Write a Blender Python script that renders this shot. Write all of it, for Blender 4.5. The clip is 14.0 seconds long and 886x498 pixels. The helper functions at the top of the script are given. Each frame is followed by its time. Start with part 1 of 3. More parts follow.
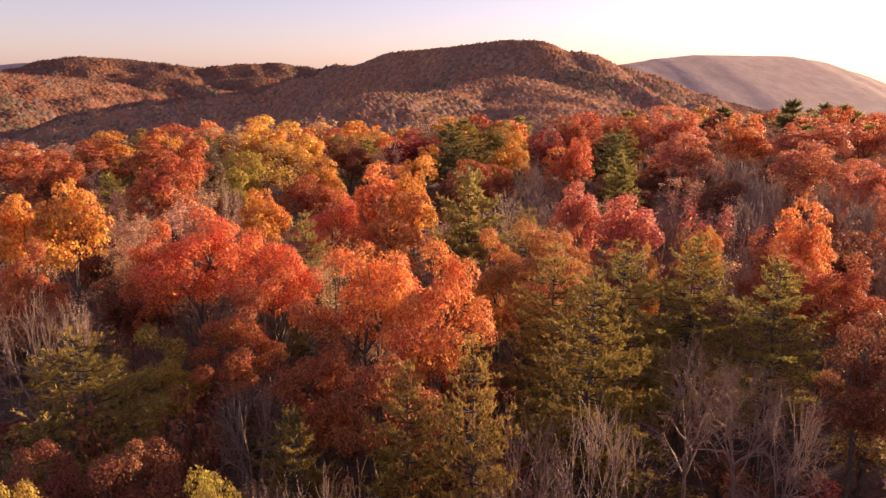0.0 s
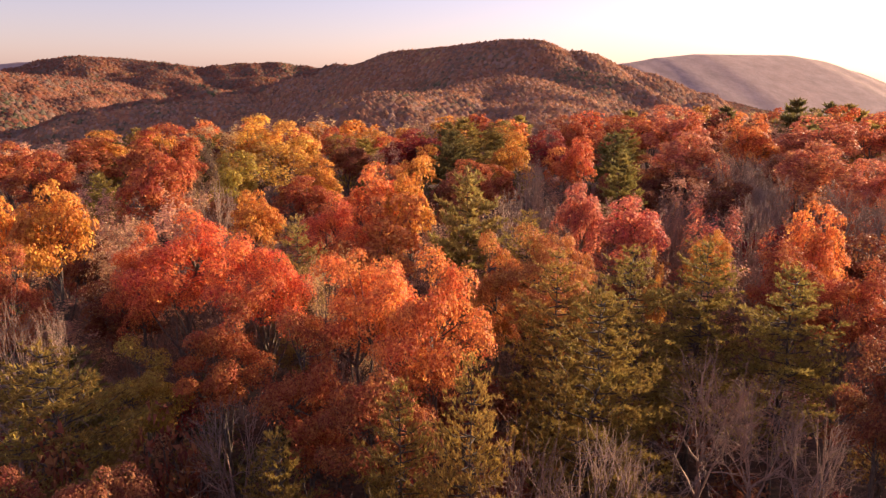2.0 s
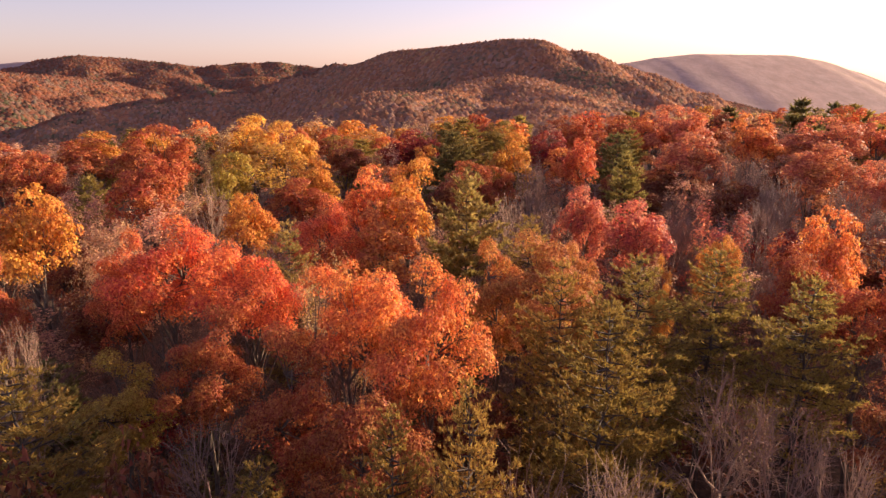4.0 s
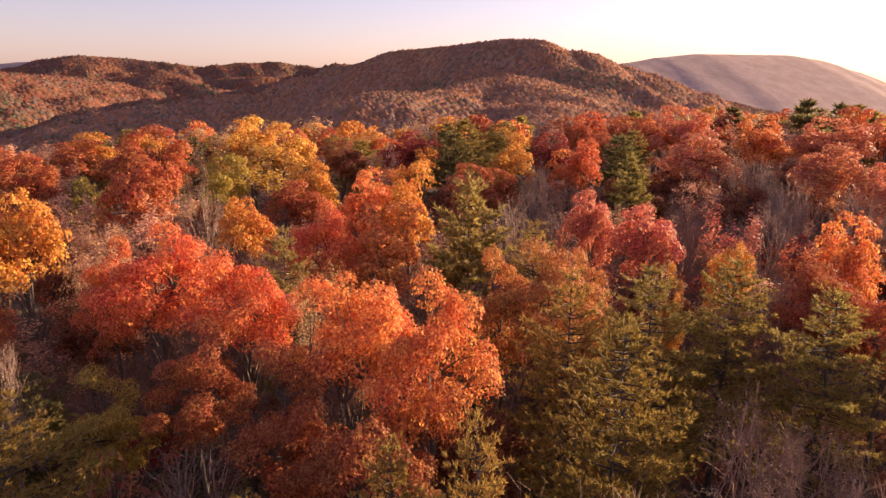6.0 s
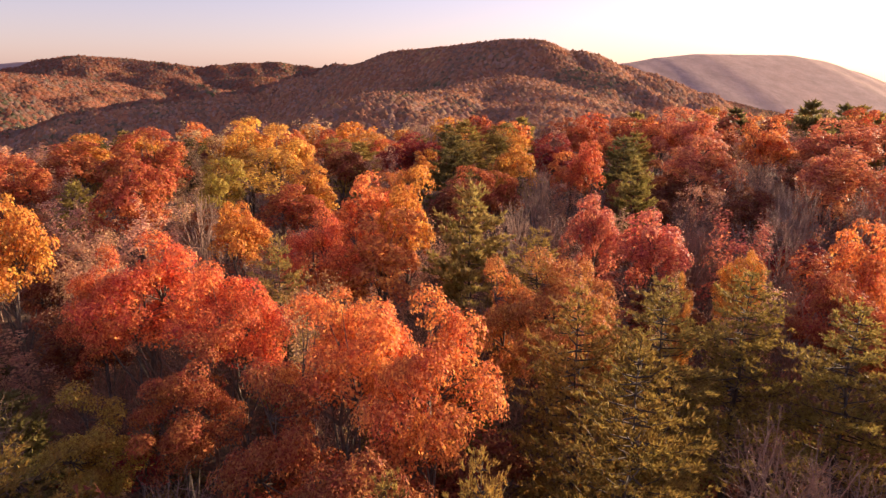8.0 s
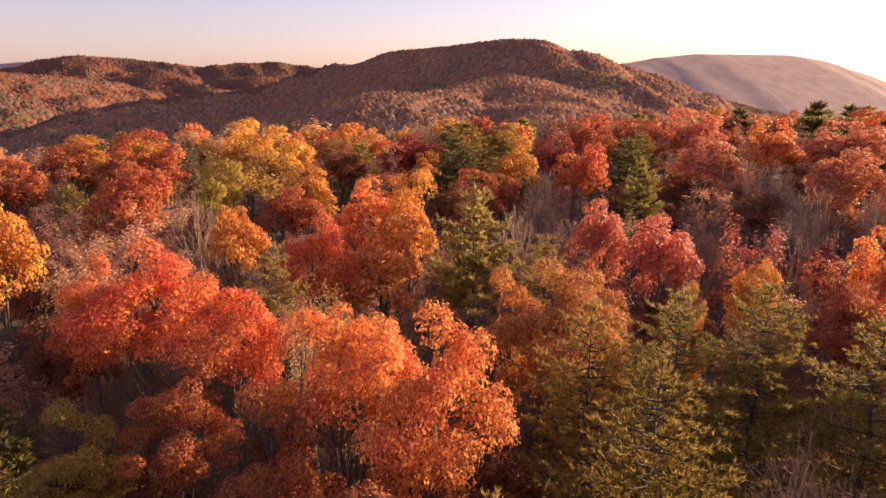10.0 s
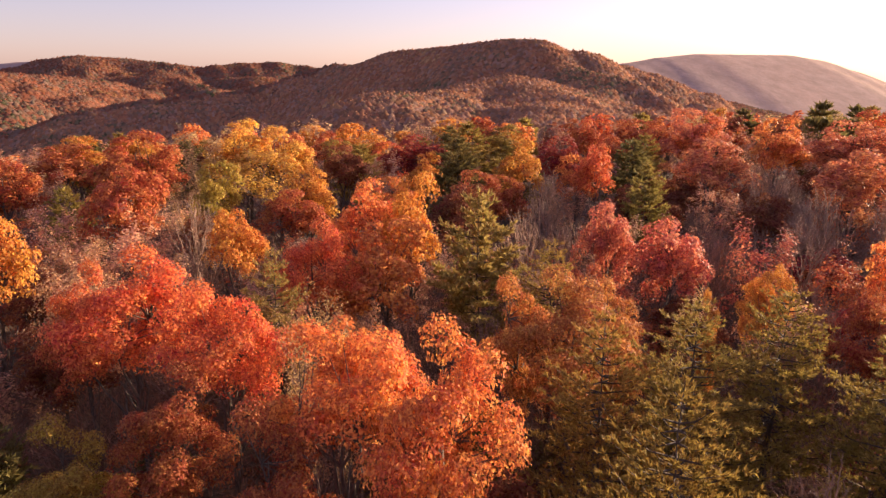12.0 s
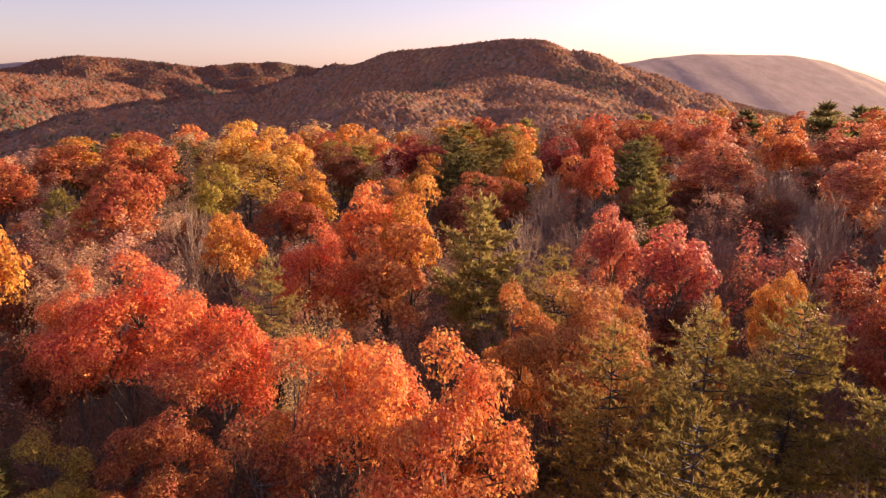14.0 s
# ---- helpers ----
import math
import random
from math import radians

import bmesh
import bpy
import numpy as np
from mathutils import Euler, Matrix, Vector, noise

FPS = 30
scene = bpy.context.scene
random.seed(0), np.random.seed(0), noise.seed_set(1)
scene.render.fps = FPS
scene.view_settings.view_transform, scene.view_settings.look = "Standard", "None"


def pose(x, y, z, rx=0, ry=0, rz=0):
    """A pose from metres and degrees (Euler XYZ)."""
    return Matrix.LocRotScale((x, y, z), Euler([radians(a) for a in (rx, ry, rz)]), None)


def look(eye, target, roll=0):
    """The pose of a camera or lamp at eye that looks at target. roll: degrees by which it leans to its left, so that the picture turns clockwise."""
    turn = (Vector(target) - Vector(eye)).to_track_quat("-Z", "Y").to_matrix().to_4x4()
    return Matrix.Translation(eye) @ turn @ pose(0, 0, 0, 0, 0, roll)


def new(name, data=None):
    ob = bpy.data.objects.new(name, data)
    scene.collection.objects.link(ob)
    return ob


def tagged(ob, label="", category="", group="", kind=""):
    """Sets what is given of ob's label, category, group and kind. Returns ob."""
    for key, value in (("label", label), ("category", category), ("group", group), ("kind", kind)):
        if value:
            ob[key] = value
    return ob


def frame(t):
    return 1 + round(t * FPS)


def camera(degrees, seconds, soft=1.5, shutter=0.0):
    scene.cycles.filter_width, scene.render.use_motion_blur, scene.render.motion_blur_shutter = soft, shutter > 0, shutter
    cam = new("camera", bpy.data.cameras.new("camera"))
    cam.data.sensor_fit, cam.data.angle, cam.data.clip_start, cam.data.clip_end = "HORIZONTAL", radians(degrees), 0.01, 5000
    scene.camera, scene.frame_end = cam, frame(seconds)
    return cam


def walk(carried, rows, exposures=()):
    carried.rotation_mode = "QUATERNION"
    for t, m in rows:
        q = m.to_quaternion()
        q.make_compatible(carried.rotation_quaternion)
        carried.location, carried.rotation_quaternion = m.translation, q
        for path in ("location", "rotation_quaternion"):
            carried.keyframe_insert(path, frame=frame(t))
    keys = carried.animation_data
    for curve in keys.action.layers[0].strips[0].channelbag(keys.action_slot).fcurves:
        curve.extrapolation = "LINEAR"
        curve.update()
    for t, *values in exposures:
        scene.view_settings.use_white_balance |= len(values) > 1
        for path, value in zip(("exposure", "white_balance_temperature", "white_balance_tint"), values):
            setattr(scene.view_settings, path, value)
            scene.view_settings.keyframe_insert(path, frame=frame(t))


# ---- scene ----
cam = camera(68, 14.0, soft=1.4)
EYE = 26.0
PATH = [
    (0, 0.00, 0.00, 0.00, 75.48),
    (1, 0.06, 1.00, -0.06, 75.45),
    (2, 0.17, 2.03, -0.13, 75.42),
    (3, 0.33, 3.07, -0.16, 75.41),
    (5.5, 0.22, 5.50, -0.14, 75.41),
    (6.5, 0.17, 6.40, -0.09, 75.41),
    (7.5, 0.18, 7.26, -0.00, 75.41),
    (8, 0.16, 7.68, 0.03, 75.41),
    (10.5, -0.15, 9.66, 0.15, 75.41),
    (11.5, -0.27, 10.36, 0.15, 75.41),
    (12.5, -0.35, 10.99, 0.17, 75.41),
    (13.5, -0.37, 11.60, 0.21, 75.41),
    (14, -0.38, 11.90, 0.22, 75.41),
]
walk(cam, [(t, pose(x, y, EYE + z, rx, 0, 0)) for t, x, y, z, rx in PATH])

# ---- light: low sun ahead and to one side, clear hazy sky ----
SUN_AZIMUTH, SUN_HEIGHT = 58.0, 13.2
sun_way = Vector((math.sin(radians(SUN_AZIMUTH)) * math.cos(radians(SUN_HEIGHT)),
                  math.cos(radians(SUN_AZIMUTH)) * math.cos(radians(SUN_HEIGHT)), math.sin(radians(SUN_HEIGHT))))
world = bpy.data.worlds.new("sky")
scene.world = world
world.use_nodes = True
wn = world.node_tree
sky = wn.nodes.new("ShaderNodeTexSky")
sky.sky_type, sky.sun_disc = "NISHITA", False
sky.sun_elevation, sky.sun_rotation = radians(SUN_HEIGHT), radians(SUN_AZIMUTH)
sky.air_density, sky.dust_density, sky.ozone_density = 1.0, 0.8, 2.0
haze = wn.nodes.new("ShaderNodeMix")
haze.data_type, haze.blend_type = "RGBA", "ADD"
haze.inputs["Factor"].default_value = 1.0
haze.inputs["B"].default_value = (0.62, 0.44, 0.65, 1)
tint = wn.nodes.new("ShaderNodeMix")
tint.data_type, tint.blend_type = "RGBA", "MULTIPLY"
tint.inputs["Factor"].default_value = 1.0
tint.inputs["B"].default_value = (0.91, 0.65, 0.73, 1)
wn.links.new(sky.outputs["Color"], tint.inputs["A"])
wn.links.new(tint.outputs["Result"], haze.inputs["A"])
wn.links.new(haze.outputs["Result"], wn.nodes["Background"].inputs["Color"])
wn.nodes["Background"].inputs["Strength"].default_value = 0.083
sun = new("sun", bpy.data.lights.new("sun", "SUN"))
sun.data.energy, sun.data.angle, sun.data.color = 4.7, radians(0.6), (1.0, 0.735, 0.48)
sun.matrix_world = look(sun_way * 200, (0, 0, 0))
scene.view_settings.exposure = 1.46


# ---- materials ----
def nodes_of(name):
    m = bpy.data.materials.new(name)
    m.use_nodes = True
    nt = m.node_tree
    return m, nt, nt.nodes["Principled BSDF"], nt.nodes["Material Output"]


def value_range(nt, source, low, high):
    n = nt.nodes.new("ShaderNodeMapRange")
    n.inputs["To Min"].default_value, n.inputs["To Max"].default_value = low, high
    nt.links.new(source, n.inputs["Value"])
    return n.outputs["Result"]


def noise_of(nt, coords, scale, detail=3.0):
    n = nt.nodes.new("ShaderNodeTexNoise")
    n.inputs["Scale"].default_value, n.inputs["Detail"].default_value = scale, detail
    nt.links.new(coords, n.inputs["Vector"])
    return n.outputs["Fac"]


def ramp_of(nt, source, stops, interpolation="LINEAR"):
    n = nt.nodes.new("ShaderNodeValToRGB")
    n.color_ramp.interpolation = interpolation
    e = n.color_ramp.elements
    while len(e) < len(stops):
        e.new(0.5)
    for k, (p, c) in enumerate(stops):
        e[k].position, e[k].color = p, (*c, 1)
    nt.links.new(source, n.inputs["Fac"])
    return n.outputs["Color"]


def leaf_material(name, spread, hue, through_light, gloss):
    """Leaves: the tree's own colour, varied leaf by leaf and clump by clump; light shines through them."""
    m, nt, p, out = nodes_of(name)
    info = nt.nodes.new("ShaderNodeObjectInfo")
    geo = nt.nodes.new("ShaderNodeNewGeometry")
    tc = nt.nodes.new("ShaderNodeTexCoord")
    clump = noise_of(nt, tc.outputs["Object"], 0.55, 2.0)
    hsv = nt.nodes.new("ShaderNodeHueSaturation")
    nt.links.new(info.outputs["Color"], hsv.inputs["Color"])
    add = nt.nodes.new("ShaderNodeMath")
    add.operation = "ADD"
    nt.links.new(value_range(nt, geo.outputs["Random Per Island"], -hue, hue), add.inputs[0])
    nt.links.new(value_range(nt, clump, 0.5 - 1.6 * hue, 0.5 + 1.6 * hue), add.inputs[1])
    nt.links.new(add.outputs[0], hsv.inputs["Hue"])
    nt.links.new(value_range(nt, geo.outputs["Random Per Island"], 1 - spread, 1 + spread), hsv.inputs["Value"])
    hsv.inputs["Saturation"].default_value = 0.92
    nt.links.new(hsv.outputs["Color"], p.inputs["Base Color"])
    p.inputs["Roughness"].default_value = gloss
    p.inputs["Specular IOR Level"].default_value = 0.1
    tl = nt.nodes.new("ShaderNodeBsdfTranslucent")
    nt.links.new(hsv.outputs["Color"], tl.inputs["Color"])
    mix = nt.nodes.new("ShaderNodeMixShader")
    mix.inputs["Fac"].default_value = through_light
    nt.links.new(p.outputs["BSDF"], mix.inputs[1])
    nt.links.new(tl.outputs["BSDF"], mix.inputs[2])
    nt.links.new(mix.outputs["Shader"], out.inputs["Surface"])
    return m


def bark_material(name, dark, light):
    m, nt, p, out = nodes_of(name)
    tc = nt.nodes.new("ShaderNodeTexCoord")
    mp = nt.nodes.new("ShaderNodeMapping")
    mp.inputs["Scale"].default_value = (1.0, 1.0, 0.25)
    nt.links.new(tc.outputs["Object"], mp.inputs["Vector"])
    fine = noise_of(nt, mp.outputs["Vector"], 9.0, 5.0)
    nt.links.new(ramp_of(nt, fine, ((0.3, dark), (0.7, light))), p.inputs["Base Color"])
    p.inputs["Roughness"].default_value = 0.9
    bump = nt.nodes.new("ShaderNodeBump")
    bump.inputs["Strength"].default_value = 0.6
    nt.links.new(fine, bump.inputs["Height"])
    nt.links.new(bump.outputs["Normal"], p.inputs["Normal"])
    return m


LEAF = leaf_material("autumn_leaf", 0.36, 0.02, 0.4, 0.55)
NEEDLE = leaf_material("pine_needle", 0.3, 0.014, 0.38, 0.6)
BARK = bark_material("grey_brown_bark", (0.06, 0.045, 0.035), (0.2, 0.15, 0.115))
PINE_BARK = bark_material("dark_pine_bark", (0.04, 0.03, 0.022), (0.13, 0.09, 0.065))
PALE_BARK = bark_material("pale_grey_bark", (0.17, 0.105, 0.08), (0.42, 0.26, 0.19))


def ground_material():
    m, nt, p, out = nodes_of("leaf_litter")
    geo = nt.nodes.new("ShaderNodeNewGeometry")
    fine = noise_of(nt, geo.outputs["Position"], 3.0, 6.0)
    wide = noise_of(nt, geo.outputs["Position"], 0.05, 3.0)
    mix = nt.nodes.new("ShaderNodeMix")
    mix.data_type = "RGBA"
    nt.links.new(wide, mix.inputs["Factor"])
    nt.links.new(ramp_of(nt, fine, ((0.3, (0.06, 0.037, 0.024)), (0.55, (0.14, 0.075, 0.042)), (0.75, (0.22, 0.12, 0.065)))), mix.inputs["A"])
    nt.links.new(ramp_of(nt, fine, ((0.3, (0.07, 0.047, 0.032)), (0.7, (0.17, 0.105, 0.065)))), mix.inputs["B"])
    nt.links.new(mix.outputs["Result"], p.inputs["Base Color"])
    p.inputs["Roughness"].default_value = 1.0
    bump = nt.nodes.new("ShaderNodeBump")
    bump.inputs["Strength"].default_value = 0.8
    nt.links.new(fine, bump.inputs["Height"])
    nt.links.new(bump.outputs["Normal"], p.inputs["Normal"])
    return m


def far_wood_material(name, stops, zone, sheet=False):
    """Distant crowns: one colour a crown out of the wood's mixture, some with haze put in, with zones where some kinds
    prevail.
    """
    m, nt, p, out = nodes_of(name)
    geo = nt.nodes.new("ShaderNodeNewGeometry")
    wide = noise_of(nt, geo.outputs["Position"], zone, 3.0)
    if sheet:
        cell = nt.nodes.new("ShaderNodeTexVoronoi")
        cell.inputs["Scale"].default_value = 0.11
        nt.links.new(geo.outputs["Position"], cell.inputs["Vector"])
        sep = nt.nodes.new("ShaderNodeSeparateColor")
        nt.links.new(cell.outputs["Color"], sep.inputs["Color"])
        tone = sep.outputs["Red"]
    else:
        own = nt.nodes.new("ShaderNodeAttribute")
        own.attribute_name = "crown_tone"
        tone = own.outputs["Fac"]
    add = nt.nodes.new("ShaderNodeMath")
    add.operation = "MULTIPLY_ADD"
    add.use_clamp = True
    nt.links.new(tone, add.inputs[0])
    add.inputs[1].default_value = 0.7
    nt.links.new(value_range(nt, wide, -0.55, 0.85), add.inputs[2])
    col = ramp_of(nt, add.outputs[0], stops)
    fine = noise_of(nt, geo.outputs["Position"], 0.015 if stops is FAR_HAZE_STOPS else 0.5, 5.0)
    hsv = nt.nodes.new("ShaderNodeHueSaturation")
    nt.links.new(col, hsv.inputs["Color"])
    mixed = nt.nodes.new("ShaderNodeMath")
    mixed.operation = "MULTIPLY"
    nt.links.new(value_range(nt, fine, 0.65, 1.35), mixed.inputs[0])
    other = nt.nodes.new("ShaderNodeMath")
    other.operation = "MULTIPLY"
    nt.links.new(tone, other.inputs[0])
    other.inputs[1].default_value = 17.0
    part_of = nt.nodes.new("ShaderNodeMath")
    part_of.operation = "FRACT"
    nt.links.new(other.outputs[0], part_of.inputs[0])
    even = stops is FAR_HAZE_STOPS
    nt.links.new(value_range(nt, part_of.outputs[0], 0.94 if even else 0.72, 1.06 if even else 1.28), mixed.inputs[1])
    nt.links.new(mixed.outputs[0], hsv.inputs["Value"])
    nt.links.new(hsv.outputs["Color"], p.inputs["Base Color"])
    p.inputs["Roughness"].default_value = 0.95
    p.inputs["Specular IOR Level"].default_value = 0.05
    if sheet:
        bump = nt.nodes.new("ShaderNodeBump")
        bump.inputs["Strength"].default_value, bump.inputs["Distance"].default_value = 0.15 if even else 0.3, 9.0
        nt.links.new(noise_of(nt, geo.outputs["Position"], 0.035, 4.0), bump.inputs["Height"])
        nt.links.new(bump.outputs["Normal"], p.inputs["Normal"])
    else:
        bump = nt.nodes.new("ShaderNodeBump")
        bump.inputs["Strength"].default_value, bump.inputs["Distance"].default_value = 0.3, 0.8
        nt.links.new(fine, bump.inputs["Height"])
        nt.links.new(bump.outputs["Normal"], p.inputs["Normal"])
        tl = nt.nodes.new("ShaderNodeBsdfTranslucent")
        nt.links.new(hsv.outputs["Color"], tl.inputs["Color"])
        mix = nt.nodes.new("ShaderNodeMixShader")
        mix.inputs["Fac"].default_value = 0.3
        nt.links.new(p.outputs["BSDF"], mix.inputs[1])
        nt.links.new(tl.outputs["BSDF"], mix.inputs[2])
        nt.links.new(mix.outputs["Shader"], out.inputs["Surface"])
    return m


GROUND = ground_material()
# lighter than RUSSET_STOPS: the mountain's hazy glow is put into the colour
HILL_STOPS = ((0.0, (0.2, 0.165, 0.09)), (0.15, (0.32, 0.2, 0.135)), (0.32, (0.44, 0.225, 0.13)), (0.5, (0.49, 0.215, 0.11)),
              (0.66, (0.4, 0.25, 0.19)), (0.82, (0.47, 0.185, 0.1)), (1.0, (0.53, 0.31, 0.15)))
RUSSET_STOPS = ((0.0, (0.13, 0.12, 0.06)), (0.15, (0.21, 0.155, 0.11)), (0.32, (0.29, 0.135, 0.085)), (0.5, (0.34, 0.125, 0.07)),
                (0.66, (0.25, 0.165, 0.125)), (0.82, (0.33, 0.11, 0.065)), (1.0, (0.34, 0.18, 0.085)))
# slope between crowns: the wood's colours darkened to stand in for shade there
GAP_SHADE_STOPS = tuple((p, tuple(0.8 * v for v in c)) for p, c in RUSSET_STOPS)
# far slope paler, greyer and more even than wood: haze put into the colour
FAR_HAZE_STOPS = ((0.0, (0.4, 0.285, 0.25)), (0.5, (0.42, 0.29, 0.25)), (1.0, (0.43, 0.285, 0.24)))
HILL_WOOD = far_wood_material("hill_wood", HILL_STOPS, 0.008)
RUSSET_WOOD = far_wood_material("russet_hill_wood", RUSSET_STOPS, 0.006)
UNDER_WOOD = far_wood_material("understory", ((0.0, (0.16, 0.12, 0.065)), (0.3, (0.23, 0.125, 0.085)), (0.6, (0.26, 0.165, 0.13)), (1.0, (0.34, 0.12, 0.065))), 0.02)
SLOPE = far_wood_material("wooded_slope", GAP_SHADE_STOPS, 0.008, True)
HAZY_SLOPE = far_wood_material("hazy_far_slope", FAR_HAZE_STOPS, 0.004, True)


# ---- the land: a level wooded shelf, a valley, hills ----
def wave(x, y, size, seed):
    """Smooth rolling relief between about -1 and 1."""
    r = np.random.default_rng(seed)
    out = np.zeros_like(x)
    for k in range(7):
        a, f, ph = r.uniform(0, 2 * math.pi), r.uniform(0.6, 1.7) / size, r.uniform(0, 6.28)
        out = out + np.sin((x * math.cos(a) + y * math.sin(a)) * f * 2 * math.pi + ph)
    return out / 3.6


RIDGES = [
    ([(-945, 1180, -110), (-820, 1230, -77), (-735, 1270, -53), (-659, 1320, -27), (-505, 1390, -6), (-351, 1430, 10), (-270, 1450, 41), (-193, 1420, 48), (-94, 1350, 74), (16, 1250, 80), (109, 1150, 87), (153, 1120, 84), (209, 1120, 67), (291, 1150, 48), (390, 1180, 17), (543, 1250, -29)],
     0.74, 45.0),
    ([(157, 1080, 56), (209, 980, 29), (272, 860, -18)],
     0.42, 40.0),
    ([(87, 900, 27), (46, 840, 16), (10, 780, 8), (-49, 700, 10), (-80, 660, 1)],
     0.35, 40.0),
    ([(87, 900, 27), (99, 760, 9), (106, 640, -5), (95, 520, -7)],
     0.3, 40.0),
    ([(-1949, 2600, 64), (-1688, 2600, 78), (-1527, 2550, 87), (-1330, 2500, 102), (-1191, 2600, 93), (-1023, 2550, 73), (-915, 2600, 62), (-799, 2650, 79), (-657, 2700, 83), (-480, 2700, 57), (-196, 2800, 22)],
     0.45, 60.0),
    ([(-1103, 2350, 25), (-944, 2300, 40), (-779, 2200, 3)],
     0.4, 50.0),
    ([(-752, 2350, 21), (-607, 2250, 28), (-485, 2200, 3)],
     0.4, 50.0),
    ([(-1212, 1350, 48), (-1162, 1500, 45), (-1075, 1650, 37), (-1025, 1800, 27), (-974, 2000, 8), (-925, 2150, -23), (-841, 2250, -71)],
     0.36, 50.0),
    ([(482, 2100, 15), (706, 2250, -8), (956, 2400, -50), (1142, 2450, -88), (1328, 2450, -125), (1681, 2450, -150)],
     0.3, 60.0),
    ([(475, 2912, -1), (851, 3159, 93), (1042, 3273, 121), (1244, 3387, 141), (1843, 3691, 145), (2009, 3767, 127), (2226, 3862, 80), (2597, 4014, -18), (3204, 4242, -204), (3639, 4394, -322)],
     0.5, 120.0),
]


def ridge_height(x, y, crest, slope, soft):
    best = np.full_like(x, -1e3)
    for (x0, y0, z0), (x1, y1, z1) in zip(crest, crest[1:]):
        dx, dy = x1 - x0, y1 - y0
        k = np.clip(((x - x0) * dx + (y - y0) * dy) / (dx * dx + dy * dy), 0, 1)
        d = np.hypot(x - x0 - k * dx, y - y0 - k * dy)
        best = np.maximum(best, z0 + k * (z1 - z0) - slope * (np.sqrt(d * d + soft * soft) - soft))
    return best


def step(v, a, b):
    k = np.clip((v - a) / (b - a), 0, 1)
    return k * k * (3 - 2 * k)


def land(x, y):
    x, y = np.asarray(x, float), np.asarray(y, float)
    shelf = np.hypot((x - 60) * np.where(x > 60, 0.45, 0.9), y - 40)
    near = 0.5 * wave(x, y, 60, 3) + 2.5 * step(x, 20, 90) * step(y, 60, 140)
    base = -45 - 110 * step(-x, 60, 600) * step(y, 200, 900) - 150 * step(x, 250, 900) * step(y, 250, 1000) + 4 * wave(x, y, 400, 5)
    h = near + (base - near) * step(shelf, 135, 330)
    far = step(np.hypot(x, y), 300, 600)
    rough = (7 * wave(x, y, 180, 7) + 3 * wave(x, y, 70, 8)) * far * (1 - step(y, 2700, 3000)) * (1 - step(x, 300, 700) * step(y, 1500, 2100))
    for crest, slope, soft in RIDGES:
        r = ridge_height(x, y, crest, slope, soft)
        drop = np.clip((max(p[2] for p in crest) - r) / 60, 0, 1)
        h = np.maximum(h, r + rough * drop)
    return h


def mesh_object(name, verts, faces, material, parent=None, smooth=False):
    me = bpy.data.meshes.new(name)
    verts, faces = np.asarray(verts, np.float32), np.asarray(faces, np.int32)
    me.vertices.add(len(verts))
    me.vertices.foreach_set("co", verts.ravel())
    me.loops.add(faces.size)
    me.loops.foreach_set("vertex_index", faces.ravel())
    me.polygons.add(len(faces))
    me.polygons.foreach_set("loop_start", np.arange(0, faces.size, faces.shape[1], dtype=np.int32))
    me.polygons.foreach_set("use_smooth", np.full(len(faces), smooth))
    me.update(calc_edges=True)
    me.materials.append(material)
    if parent is False:
        return me
    ob = new(name, me)
    ob.parent = parent
    return ob


def build_ground():
    front = np.radians(np.linspace(-46, 46, 260))
    back = np.radians(np.linspace(46, 314, 70))[1:-1]
    angle = np.concatenate([front, back])
    radius = np.concatenate([[0.5], np.geomspace(6, 240, 50), np.geomspace(250, 2900, 190), np.arange(2940, 4900, 40)])
    a, r = np.meshgrid(angle, radius)
    x, y = r * np.sin(a), r * np.cos(a)
    z = land(x, y)
    n, m = len(angle), len(radius)
    i, j = np.meshgrid(np.arange(m - 1), np.arange(n), indexing="ij")
    i, j = i.ravel(), j.ravel()
    k = (j + 1) % n
    faces = np.stack([i * n + j, i * n + k, (i + 1) * n + k, (i + 1) * n + j], 1)[:, ::-1]
    ob = mesh_object("ground", np.stack([x, y, z], -1).reshape(-1, 3), faces, GROUND, None, True)
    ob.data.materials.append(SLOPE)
    ob.data.materials.append(HAZY_SLOPE)
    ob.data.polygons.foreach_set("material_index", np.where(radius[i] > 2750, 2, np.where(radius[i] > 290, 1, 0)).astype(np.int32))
    tagged(ob, "hilly woodland ground covered with brown fallen leaves", "ground", kind="structure")


build_ground()

